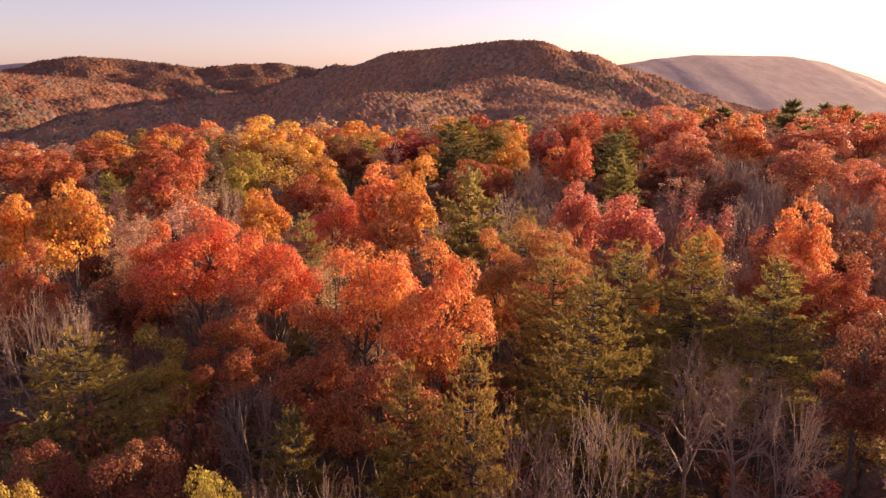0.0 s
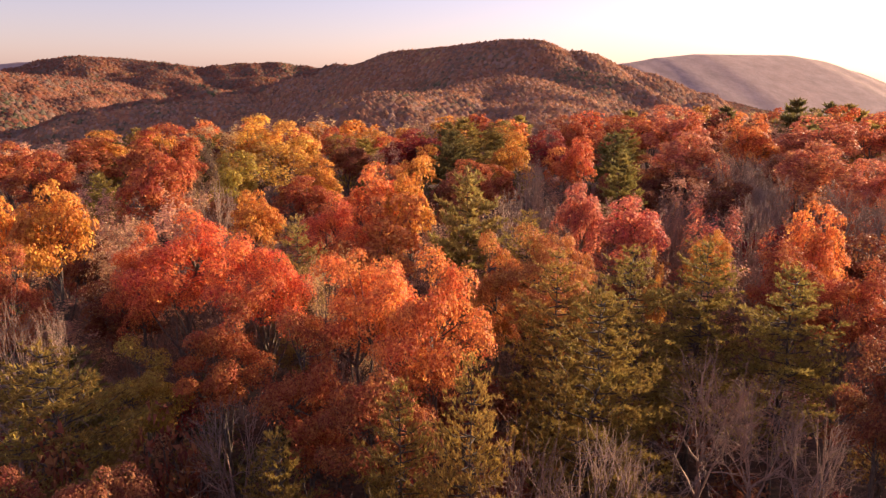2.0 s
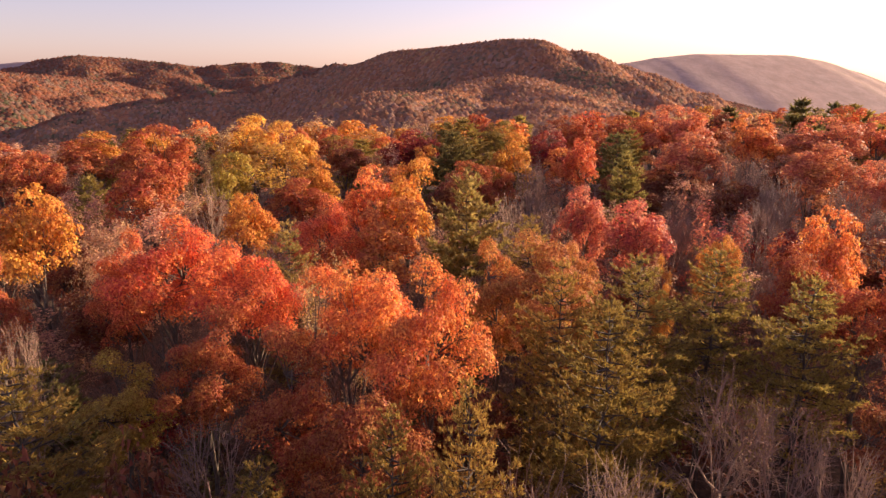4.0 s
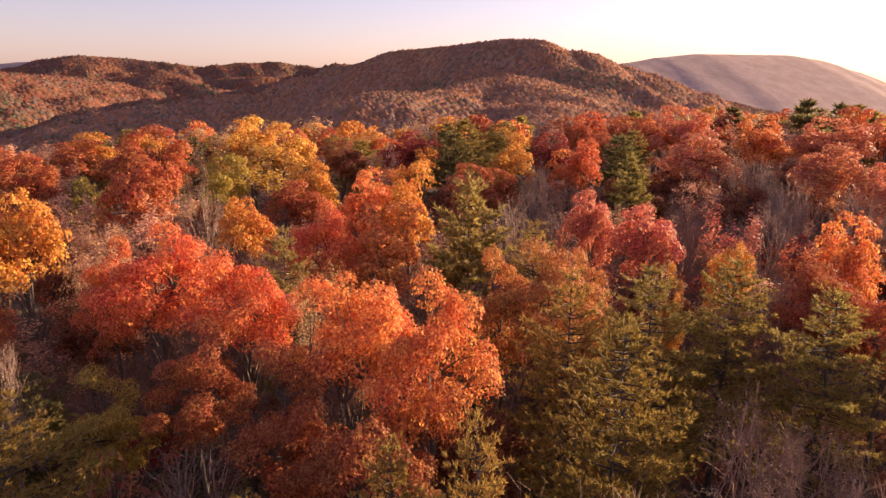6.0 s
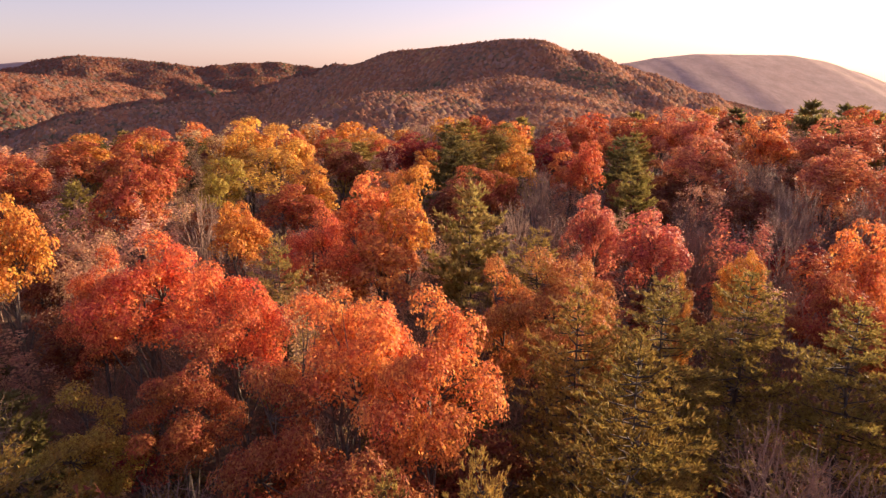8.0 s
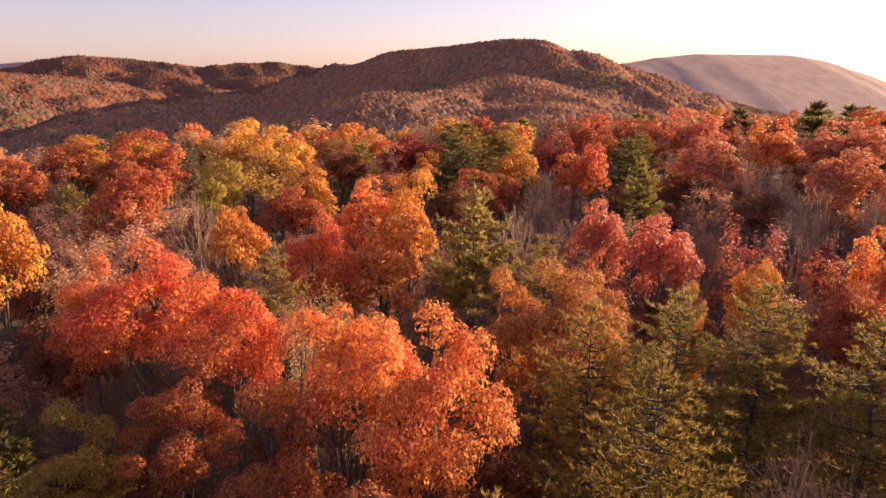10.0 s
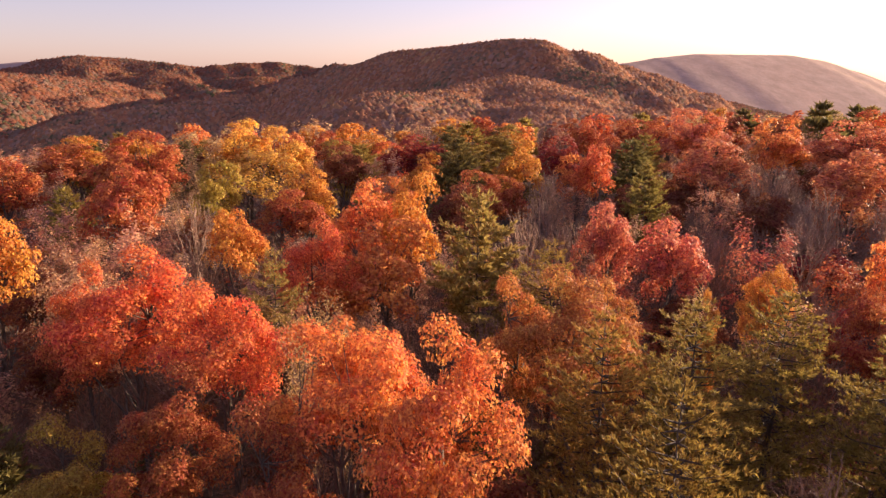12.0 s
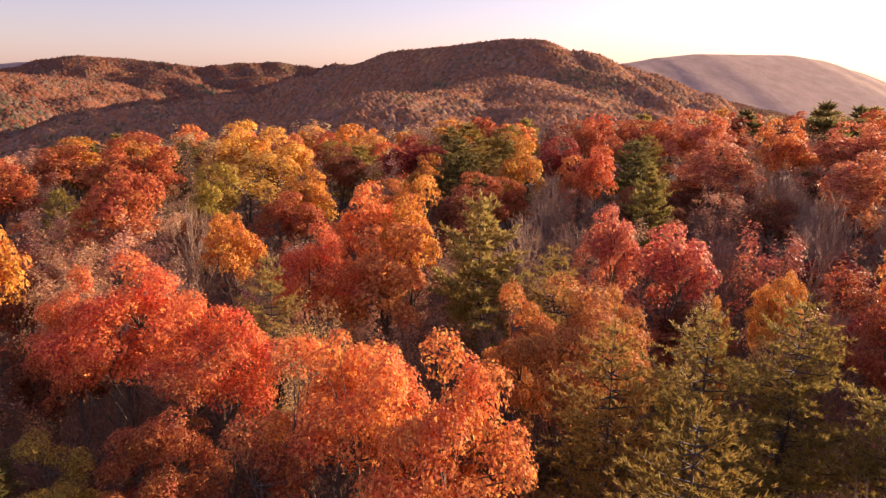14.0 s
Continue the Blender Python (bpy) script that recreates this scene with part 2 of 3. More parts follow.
# ---- woods on the hills ----
def brush(name, label, p, z, crown, pieces, material, r, piece):
    """Low brush of many slender upright twigs, in one sheet."""
    n = len(p)
    d = r.normal(0, 1, (n, pieces, 3))
    d /= np.linalg.norm(d, axis=2, keepdims=True)
    d[:, :, 2] = np.abs(d[:, :, 2]) * 1.1 - 0.15
    wide = crown * r.uniform(0.32, 0.8, (n, 1, 1))
    at = np.stack([p[:, 0], p[:, 1], z + crown * r.uniform(0.25, 0.6, n)], 1)[:, None]
    c = at + d * wide * np.array([1, 1, 0.9]) * r.uniform(0.6, 1.05, (n, pieces, 1))
    nrm = 0.55 * d + r.normal(0, 0.22, d.shape) + np.array([0, 0, 0.6])
    t = d * np.array([1, 1, 0.5]) + r.normal(0, 0.5, d.shape) + np.array([0, 0, 0.6])
    t /= np.linalg.norm(t, axis=2, keepdims=True)
    b = np.cross(nrm, t)
    b /= np.linalg.norm(b, axis=2, keepdims=True)
    size = piece * crown / math.sqrt(pieces) * r.uniform(0.7, 1.3, (n, pieces, 1))
    v = np.stack([c + t * size * 1.15, c - t * size * 0.75 + b * size * 0.04, c - t * size * 0.75 - b * size * 0.04], 2)
    ob = mesh_object(name, v.reshape(-1, 3), np.arange(n * pieces * 3).reshape(-1, 3), material)
    tone = ob.data.attributes.new("crown_tone", "FLOAT", "FACE")
    tone.data.foreach_set("value", np.repeat(r.random(n), pieces).astype(np.float32))
    tagged(ob, label, "woodland", kind="stuff")


def round_crowns(name, label, p, z, crown, material, r, sides=6, loose=4):
    """Distant crowns: low uneven domes that close to a canopy, in one sheet of woodland."""
    n = len(p)
    wide = crown * r.uniform(0.75, 1.25, (n, 1))
    tall = crown * r.uniform(0.3, 0.62, n) * np.where(r.random(n) < 0.1, 1.7, 1)
    turn = r.uniform(0, 6.28, (n, 1)) + np.arange(sides) * 2 * math.pi / sides
    at = p + r.normal(0, 0.15, (n, 2)) * wide
    top = np.stack([at[:, 0], at[:, 1], z + tall], 1)[:, None]
    k = wide * r.uniform(0.75, 1.2, (n, sides))
    x, y = p[:, :1] + np.cos(turn) * k, p[:, 1:] + np.sin(turn) * k
    rim = np.stack([x, y, land(x, y) - 0.12 * crown], 2)
    v = np.concatenate([top, rim], 1)
    f = [(0, 1 + j, 1 + (j + 1) % sides) for j in range(sides)]
    faces = (np.arange(n)[:, None, None] * (1 + sides) + np.array(f)[None]).reshape(-1, 3)
    # leafy pieces that stand loose over each dome
    way = np.take_along_axis(rim, r.integers(0, sides, (n, loose, 1)).repeat(3, 2), 1)
    c = top + (way - top) * r.uniform(0.05, 0.75, (n, loose, 1)) + np.array([0, 0, 0.07 * crown]) + r.normal(0, 0.1 * crown, (n, loose, 3))
    nrm = (way - top) * np.array([0.5, 0.5, 0]) / crown + r.normal(0, 0.35, c.shape) + np.array([0, 0, 0.8])
    t = np.cross(nrm, r.normal(0, 1, c.shape))
    t /= np.linalg.norm(t, axis=2, keepdims=True)
    b = np.cross(nrm / np.linalg.norm(nrm, axis=2, keepdims=True), t)
    size = 0.16 * crown * r.uniform(0.6, 1.3, (n, loose, 1))
    bits = np.stack([c + t * size, c - t * size * 0.6 + b * size * 0.7, c - t * size * 0.6 - b * size * 0.7], 2).reshape(-1, 3)
    v = np.concatenate([v.reshape(-1, 3), bits])
    faces = np.concatenate([faces, n * (1 + sides) + np.arange(len(bits)).reshape(-1, 3)])
    ob = mesh_object(name, v, faces, material, None, True)
    own = r.random(n).astype(np.float32)
    tone = ob.data.attributes.new("crown_tone", "FLOAT", "FACE")
    tone.data.foreach_set("value", np.concatenate([np.repeat(own, sides), np.repeat(own, loose)]))
    tagged(ob, label, "woodland", kind="stuff")


def hill_wood(name, label, r0, r1, spacing, crown, material, seed, sideways=(-40, 40)):
    """Crowns over the slopes across the valley, kept only where the camera's standpoint sees them."""
    r = np.random.default_rng(seed)
    spots, radius = [], r0
    while radius < r1:
        n = int(radius * radians(sideways[1] - sideways[0]) / spacing)
        a = np.radians(sideways[0]) + (np.arange(n) + r.random(n)) * radians(sideways[1] - sideways[0]) / n
        d = radius + r.uniform(-0.5, 0.5, n) * spacing
        spots.append(np.stack([d * np.sin(a), d * np.cos(a)], 1))
        radius += spacing * 0.9
    p = np.concatenate(spots)
    z = land(p[:, 0], p[:, 1])
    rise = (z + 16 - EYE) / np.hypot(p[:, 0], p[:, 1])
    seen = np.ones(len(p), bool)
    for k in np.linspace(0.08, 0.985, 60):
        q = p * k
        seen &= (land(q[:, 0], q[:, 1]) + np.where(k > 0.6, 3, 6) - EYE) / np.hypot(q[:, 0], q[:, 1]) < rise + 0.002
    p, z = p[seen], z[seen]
    round_crowns(name, label, p, z, crown, material, r)


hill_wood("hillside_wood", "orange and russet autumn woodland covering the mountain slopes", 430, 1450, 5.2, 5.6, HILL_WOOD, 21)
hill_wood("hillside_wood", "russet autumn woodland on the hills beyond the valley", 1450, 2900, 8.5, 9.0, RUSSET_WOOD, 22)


# ---- trees ----
class Shape:
    """Gathers tapered round limbs."""

    def __init__(self):
        self.v, self.f = [], []

    def limb(self, pts, radii, sides):
        base = len(self.v)
        for k, p in enumerate(pts):
            d = (pts[min(k + 1, len(pts) - 1)] - pts[max(k - 1, 0)]).normalized()
            u = d.orthogonal().normalized()
            w = d.cross(u)
            for j in range(sides):
                a = 2 * math.pi * j / sides
                self.v.append(p + (u * math.cos(a) + w * math.sin(a)) * radii[k])
        for k in range(len(pts) - 1):
            for j in range(sides):
                i = (j + 1) % sides
                self.f.append((base + k * sides + j, base + k * sides + i, base + (k + 1) * sides + i, base + (k + 1) * sides + j))

    def mesh(self, name, material):
        return mesh_object(name, [tuple(v) for v in self.v], self.f, material, False, True)


def bend(r, a, b, wobble, n):
    pts = []
    for k in range(n + 1):
        t = k / n
        p = a.lerp(b, t)
        w = wobble * math.sin(math.pi * t)
        pts.append(p + Vector((r.uniform(-w, w), r.uniform(-w, w), r.uniform(-w, w) + w * 0.4)))
    pts[0], pts[-1] = a, b
    return pts


def limb_parts(limbs, bark, apart):
    """The limbs as parts of their own, or, on far trees, joined."""
    if apart:
        return [("limb", s.mesh("limb", bark)) for s in limbs]
    whole = Shape()
    for s in limbs:
        base = len(whole.v)
        whole.v += s.v
        whole.f += [tuple(i + base for i in f) for f in s.f]
    return [("branchwork", whole.mesh("branchwork", bark))]


def leaves(name, centres, out, size, r, material, slender=0.66, lift=0.25, folded=True, unrest=0.42):
    """One mesh of many small leaves, folded along the midrib on near trees."""
    n = len(centres)
    nrm = out + r.normal(0, unrest, (n, 3)) + np.array([0, 0, lift])
    nrm /= np.linalg.norm(nrm, axis=1, keepdims=True) + 1e-9
    t = np.cross(nrm, r.normal(0, 1, (n, 3)))
    t /= np.linalg.norm(t, axis=1, keepdims=True) + 1e-9
    b = np.cross(nrm, t)
    s = size * r.uniform(0.65, 1.35, (n, 1))
    if not folded:
        v = np.stack([centres - t * s * 0.5 + b * s * slender * 0.6, centres + t * s * 0.6, centres - t * s * 0.5 - b * s * slender * 0.6], 1)
        return mesh_object(name, v.reshape(-1, 3), np.arange(n * 3).reshape(n, 3), material, False)
    fold = nrm * s * 0.16
    v = np.stack([centres - t * s * 0.5, centres + b * s * slender * 0.5 + fold, centres + t * s * 0.5,
                  centres - b * s * slender * 0.5 + fold], 1)
    return mesh_object(name, v.reshape(-1, 3), np.arange(n * 4).reshape(n, 4), material, False)


def broadleaf(seed, count, size, lobes, limb_sides, tall=17.0, wide=8.0, bottom=0.36, near=False):
    """A lobed crown of leaf clusters on limbs that fork from a tapered trunk."""
    r, q = np.random.default_rng(seed), random.Random(seed)
    trunk, limbs = Shape(), []
    lean = Vector((q.uniform(-0.5, 0.5), q.uniform(-0.5, 0.5), 0))
    fork = Vector((0, 0, tall * 0.38)) + lean
    tip = Vector((0, 0, tall * 0.86)) + lean * 1.4
    line = bend(q, Vector((0, 0, -0.5)), fork, 0.18, 4) + bend(q, fork, tip, 0.4, 4)[1:]
    trunk.limb(line, [0.3, 0.24, 0.2, 0.18, 0.17, 0.13, 0.1, 0.07, 0.03], limb_sides + 2)
    zc, rz, rx = tall * (bottom + 1) / 2, tall * (1 - bottom) / 2, wide / 2
    heads = []
    count_heads = max(4, lobes // 13)
    for k in range(count_heads):
        a = k * 2 * math.pi / count_heads + q.uniform(-0.5, 0.5)
        off = rx * (q.uniform(0.36, 0.56) if k else 0.08)
        ball = rx * (q.uniform(0.52, 0.68) if k else 0.72)
        heads.append((Vector((math.cos(a) * off, math.sin(a) * off, zc + rz * (q.uniform(0.22, 0.5) - 0.8 * (off / rx) ** 1.2))), ball))
    cs, rad = [], []
    for k in range(lobes):
        hub, ball = heads[k % count_heads]
        g = (k // count_heads + 0.5) / (lobes / count_heads)
        u = 1 - 1.5 * g
        a = k * 2.399963 + q.uniform(-0.5, 0.5)
        flat = math.sqrt(max(0.02, 1 - u * u))
        reach = ball * q.uniform(0.78, 1.05)
        cs.append(hub + Vector((math.cos(a) * flat * reach, math.sin(a) * flat * reach, u * reach * (rz / rx) * 0.8)))
        rad.append(wide * q.uniform(0.52, 1.0) / math.sqrt(lobes))
    high = max(c.z + 0.8 * k for c, k in zip(cs, rad))
    reach = sorted(math.hypot(c.x, c.y) + k for c, k in zip(cs, rad))[int(lobes * 0.93)]
    low = tall * bottom * 0.8
    for c in cs:
        c.x, c.y = c.x * rx / reach, c.y * rx / reach
        c.z = low + (c.z - low) * (tall - low) / (high - low)
    big = q.sample(range(lobes), max(4, min(9, lobes // 6)))
    hubs = []
    for k in big:
        c = cs[k]
        start = line[q.choice((3, 4, 5, 6))]
        hub = start.lerp(c, 0.62)
        hubs.append(hub)
        limbs.append(Shape())
        limbs[-1].limb(bend(q, start, hub, 0.35, 3), [0.1, 0.08, 0.06, 0.045], limb_sides)
    for k in range(lobes):
        i = min(range(len(hubs)), key=lambda j: (hubs[j] - cs[k]).length)
        limbs[i].limb(bend(q, hubs[i], cs[k], 0.2, 2), [0.045, 0.03, 0.012], 3)
    share = np.array(rad) ** 2
    pick = r.choice(lobes, count, p=share / share.sum())
    d = r.normal(0, 1, (count, 3))
    d /= np.linalg.norm(d, axis=1, keepdims=True)
    d[:, 2] = np.where((d[:, 2] < -0.1) & (r.random(count) < 0.7), np.abs(d[:, 2]) * 0.8, d[:, 2])
    rr = np.array(rad)[pick, None] * (1.0 - np.abs(r.normal(0, 0.15, (count, 1)))) * r.uniform(0.9, 1.15, (count, 1))
    centres = np.array([tuple(c) for c in cs])[pick] + d * rr * np.array([1.08, 1.08, 0.95])
    axis = np.array([0, 0, zc])
    out = 1.0 * d + 0.25 * (centres - axis) / np.array([rx, rx, rz])
    return [("trunk", trunk.mesh("trunk", BARK)), ("crown", leaves("crown", centres, out, size, r, LEAF, folded=False, unrest=0.46)),
            *limb_parts(limbs, BARK, near)]


def grow(q, shape, start, way, length, radius, level, most, ends, sides, spread):
    n = 3 if level < most else 2
    pts, p, d = [start], start, way.copy()
    for k in range(n):
        d = (d + Vector((q.uniform(-1, 1), q.uniform(-1, 1), q.uniform(-0.5, 0.9))) * 0.13).normalized()
        p = p + d * length / n
        pts.append(p)
    shape.limb(pts, [radius * (1 - 0.72 * k / n) for k in range(n + 1)], sides[min(level, len(sides) - 1)])
    ends.append(tuple(p))
    if level == most:
        return
    for k in range(q.choice((4, 5)) if level < most - 1 else q.choice((3, 4))):
        at = q.uniform(0.3, 1.0) * n
        i = min(int(at), n - 1)
        s = pts[i].lerp(pts[i + 1], at - i)
        side = Vector((q.gauss(0, 1), q.gauss(0, 1), q.gauss(0, 0.6)))
        side = (side - d * side.dot(d)).normalized()
        w = (d + side * q.uniform(0.45, 0.95) * spread + Vector((0, 0, 0.22))).normalized()
        grow(q, shape, s, w, length * q.uniform(0.45, 0.68), radius * 0.52, level + 1, most, ends, sides, spread)


def leafless(seed, most, limbs, count=0, size=0.2, tall=15.0, wide=6.5, bark=None, sides=(4, 3, 3), scatter=0.35, near=False):
    """An upswept, finely branched tree, with a thin remainder of leaves where count says so."""
    r, q = np.random.default_rng(seed), random.Random(seed)
    trunk, limbs_made, ends = Shape(), [], []
    top = Vector((q.uniform(-0.5, 0.5), q.uniform(-0.5, 0.5), tall * 0.72))
    line = bend(q, Vector((0, 0, -0.5)), top, 0.35, 7)
    trunk.limb(line, [0.17, 0.145, 0.125, 0.105, 0.085, 0.065, 0.045, 0.02], 6)
    for k in range(limbs):
        g = 0.28 + 0.7 * (k + 0.5) / limbs
        i = min(int(g * 7), 6)
        s = line[i].lerp(line[i + 1], g * 7 - i)
        a = k * 2.4 + q.uniform(-0.5, 0.5)
        out = (1.5 - 0.75 * g) * q.uniform(0.6, 1.15)
        way = Vector((math.cos(a) * out, math.sin(a) * out, 1.0)).normalized()
        reach = min((tall - s.z) / max(way.z, 0.3) * q.uniform(0.72, 1.0), wide * 0.95) * 0.72
        limbs_made.append(Shape())
        grow(q, limbs_made[-1], s, way, reach, 0.105 - 0.045 * g, 1, most, ends, sides, 1.0)
    far = sorted(math.hypot(e[0], e[1]) for e in ends)[int(len(ends) * 0.97)]
    kx, kz = wide / 2 / far, tall / max(e[2] for e in ends)
    ends = [(e[0] * kx, e[1] * kx, e[2] * kz) for e in ends]
    for shape in (trunk, *limbs_made):
        shape.v = [Vector((v.x * kx, v.y * kx, v.z * kz)) if shape is not trunk else Vector((v.x, v.y, v.z * kz)) for v in shape.v]
    parts = [("trunk", trunk.mesh("trunk", bark or PALE_BARK)), *limb_parts(limbs_made, bark or PALE_BARK, near)]
    if count:
        e = np.array(ends)
        c = e[r.integers(0, len(e), count)] + r.normal(0, scatter, (count, 3))
        out = (c - np.array([0, 0, tall * 0.55])) / 5.0
        parts.append(("crown", leaves("crown", c, out, size, r, LEAF, folded=near)))
    return parts


def vase(seed, limbs, forks, twigs, sprays, thick=1.0, tall=15.0, wide=6.5, bark=None, near=False):
    """A leafless tree: limbs that part low on the trunk and fan out, fork after fork, to a round head of fine twigs."""
    q = random.Random(seed)
    trunk, made = Shape(), []
    low = tall * q.uniform(0.38, 0.48)
    hub = Vector((q.uniform(-0.3, 0.3), q.uniform(-0.3, 0.3), low))
    top = hub + Vector((q.uniform(-0.5, 0.5), q.uniform(-0.5, 0.5), tall * 0.14))
    line = bend(q, Vector((0, 0, -0.5)), hub, 0.2, 3) + bend(q, hub, top, 0.25, 3)[1:]
    trunk.limb(line, [0.15, 0.125, 0.11, 0.1, 0.075, 0.05, 0.025], 6)
    size = Vector((wide / 2, wide / 2, tall - low))

    def turned(d, much):
        w = d + Vector((q.gauss(0, 1), q.gauss(0, 1), q.gauss(0, 0.7))) * much
        w.z = max(w.z, 0.12)
        return w.normalized()

    def spot(d, part):
        return hub + Vector((d.x * size.x, d.y * size.y, d.z * size.z)) * part

    def along(pts, t):
        k = min(int(t * (len(pts) - 1)), len(pts) - 2)
        return pts[k].lerp(pts[k + 1], t * (len(pts) - 1) - k)

    def stick(shape, a, b, r0, r1, n, sides):
        pts = bend(q, a, b, 0.045 * (b - a).length, n)
        shape.limb(pts, [(r0 + (r1 - r0) * k / n) * thick for k in range(n + 1)], sides)
        return pts

    for k in range(limbs):
        a, lift = k * 2.4 + q.uniform(-0.4, 0.4), 0.25 + 1.5 * (k + q.random()) / limbs
        d = Vector((math.cos(a), math.sin(a), lift)).normalized()
        shape = Shape()
        made.append(shape)
        limb = stick(shape, line[q.choice((3, 3, 4, 5))] if k else line[3], spot(d, q.uniform(0.5, 0.64)), 0.09, 0.045, 4, 4)
        for j in range(forks):
            e = turned(d, 0.32)
            fork = stick(shape, along(limb, q.uniform(0.35, 1.0) if j else 1.0), spot(e, q.uniform(0.72, 0.86)), 0.036, 0.02, 3, 3)
            for _ in range(twigs):
                g = turned(e, 0.2)
                twig = stick(shape, along(fork, q.uniform(0.3, 1.0)), spot(g, q.uniform(0.8, 1.0)), 0.019, 0.011, 2, 3)
                for _ in range(sprays):
                    p = along(twig, q.uniform(0.25, 1.0))
                    stick(shape, p, p + turned(g, 0.5) * q.uniform(0.35, 0.9), 0.011, 0.006, 1, 3)
    return [("trunk", trunk.mesh("trunk", bark or PALE_BARK)), *limb_parts(made, bark or PALE_BARK, near)]


def conifer(seed, whorls, tufts, blades, length, broad, tall=17.0, wide=6.5, bottom=0.3, power=2.0, droop=0.03):
    """A pine: whorls of boughs that lift at their ends, with side sprigs set with tufts of needles."""
    r, q = np.random.default_rng(seed), random.Random(seed)
    trunk, wood = Shape(), Shape()
    top = Vector((q.uniform(-0.3, 0.3), q.uniform(-0.3, 0.3), tall))
    line = bend(q, Vector((0, 0, -0.5)), top, 0.2, 8)
    trunk.limb(line, [0.24, 0.21, 0.18, 0.15, 0.11, 0.075, 0.045, 0.025, 0.01], 6)
    cs, ds = [], []
    up = Vector((0, 0, 1))
    for k in range(whorls):
        g = bottom + (0.985 - bottom) * (k + q.uniform(0, 0.6)) / whorls
        i = min(int(g * 8), 7)
        s = line[i].lerp(line[i + 1], g * 8 - i)
        u = (g - bottom) / (1 - bottom)
        reach = wide / 2 * (1 - u ** power) ** 0.8 * min(1, 0.7 + 1.2 * u)
        for j in range(q.choice((3, 4, 4, 5))):
            a = j * 1.6 + k * 1.1 + q.uniform(-0.5, 0.5)
            l = max(0.45, reach * q.uniform(0.5, 1.18))
            way = Vector((math.cos(a), math.sin(a), 0))
            side = way.cross(up)
            mid = s + way * l * 0.55 + up * l * (0.1 * u - droop)
            end = s + way * l + up * l * (0.1 + 0.35 * u)
            wood.limb([s, mid, end], [0.05, 0.03, 0.01], 3)
            sprigs = max(3, round(2.2 * l + 2))
            for m in range(sprigs):
                t = 1.0 if m == 0 else 0.3 + 0.7 * (m - q.random()) / sprigs
                root = s.lerp(mid, t / 0.55) if t < 0.55 else mid.lerp(end, (t - 0.55) / 0.45)
                swing = 0 if m == 0 else (1 if m % 2 else -1) * q.uniform(0.7, 1.5)
                twig = (way + side * swing + up * q.uniform(0.1, 0.5)).normalized()
                run = l * q.uniform(0.25, 0.42) * (1.25 - 0.7 * t) + 0.15
                n = max(2, round(tufts * run))
                for h in range(n):
                    p = root + twig * run * (h + q.random()) / n + Vector((q.gauss(0, 0.05), q.gauss(0, 0.05), q.gauss(0.03, 0.05)))
                    cs.append(tuple(p))
                    ds.append(tuple(twig * 0.8 + up * 0.65))
    for h in range(4):
        cs.append(tuple(top - up * 0.25 * h))
        ds.append((0, 0, 1))
    c, d = np.repeat(np.array(cs), blades, 0), np.repeat(np.array(ds), blades, 0)
    n = len(c)
    d = d / np.linalg.norm(d, axis=1, keepdims=True) + r.normal(0, 0.5, (n, 3))
    d /= np.linalg.norm(d, axis=1, keepdims=True)
    b = np.cross(d, r.normal(0, 1, (n, 3)) + np.array([0, 0, 0.6]))
    b /= np.linalg.norm(b, axis=1, keepdims=True)
    s = length * r.uniform(0.6, 1.25, (n, 1))
    v = np.stack([c - b * s * broad, c + d * s, c + b * s * broad], 1)
    return [("trunk", trunk.mesh("trunk", PINE_BARK)), ("branchwork", wood.mesh("branchwork", PINE_BARK)),
            ("crown", mesh_object("crown", v.reshape(-1, 3), np.arange(n * 3).reshape(n, 3), NEEDLE, False))]


# near, middle and far makes of every kind
KINDS = {
    "oak": ([broadleaf(100 + k, 21000, 0.14, 66, 4, bottom=(0.24, 0.24, 0.44, 0.44)[k], near=True) for k in range(4)],
            [broadleaf(120 + k, 8000, 0.24, 60, 3, bottom=0.36) for k in range(5)],
            [broadleaf(140 + k, 1400, 0.6, 36, 3, bottom=0.3) for k in range(3)], 17.0, 8.0),
    "sparse": ([leafless(200 + k, 3, 15, 5200, 0.13, tall=17.0, wide=8.0, near=True, scatter=0.2) for k in range(3)],
               [leafless(220 + k, 3, 9, 3300, 0.235, tall=17.0, wide=8.0, scatter=0.28) for k in range(3)],
               [leafless(240, 2, 8, 600, 0.55, tall=17.0, wide=8.0, scatter=0.5)], 17.0, 8.0),
    "bare": ([vase(300 + k, 8, 4, 5, 3, 0.8, near=True) for k in range(4)],
             [vase(320 + k, 7, 5, 4, 3, 1.4) for k in range(3)],
             [vase(340, 6, 4, 4, 1, 1.9)], 15.0, 6.5),
    "pine": ([conifer(400 + k, 30, 7.3, 8, 0.245, 0.13) for k in range(4)],
             [conifer(420 + k, 22, 5.0, 6, 0.48, 0.17) for k in range(3)],
             [conifer(440, 11, 1.2, 4, 1.15, 0.22)], 17.0, 6.5),
    "shrub": ([broadleaf(500 + k, 900, 0.22, 26, 3, tall=5.0, wide=4.0, bottom=0.12) for k in range(3)],
              [broadleaf(520, 450, 0.36, 18, 3, tall=5.0, wide=4.0, bottom=0.12)],
              [broadleaf(540, 250, 0.6, 14, 3, tall=5.0, wide=4.0, bottom=0.12)], 5.0, 4.0),
}
NAMES = {"oak": "broadleaf_tree", "sparse": "thin_leaved_tree", "bare": "bare_tree", "pine": "pine_tree", "shrub": "shrub"}
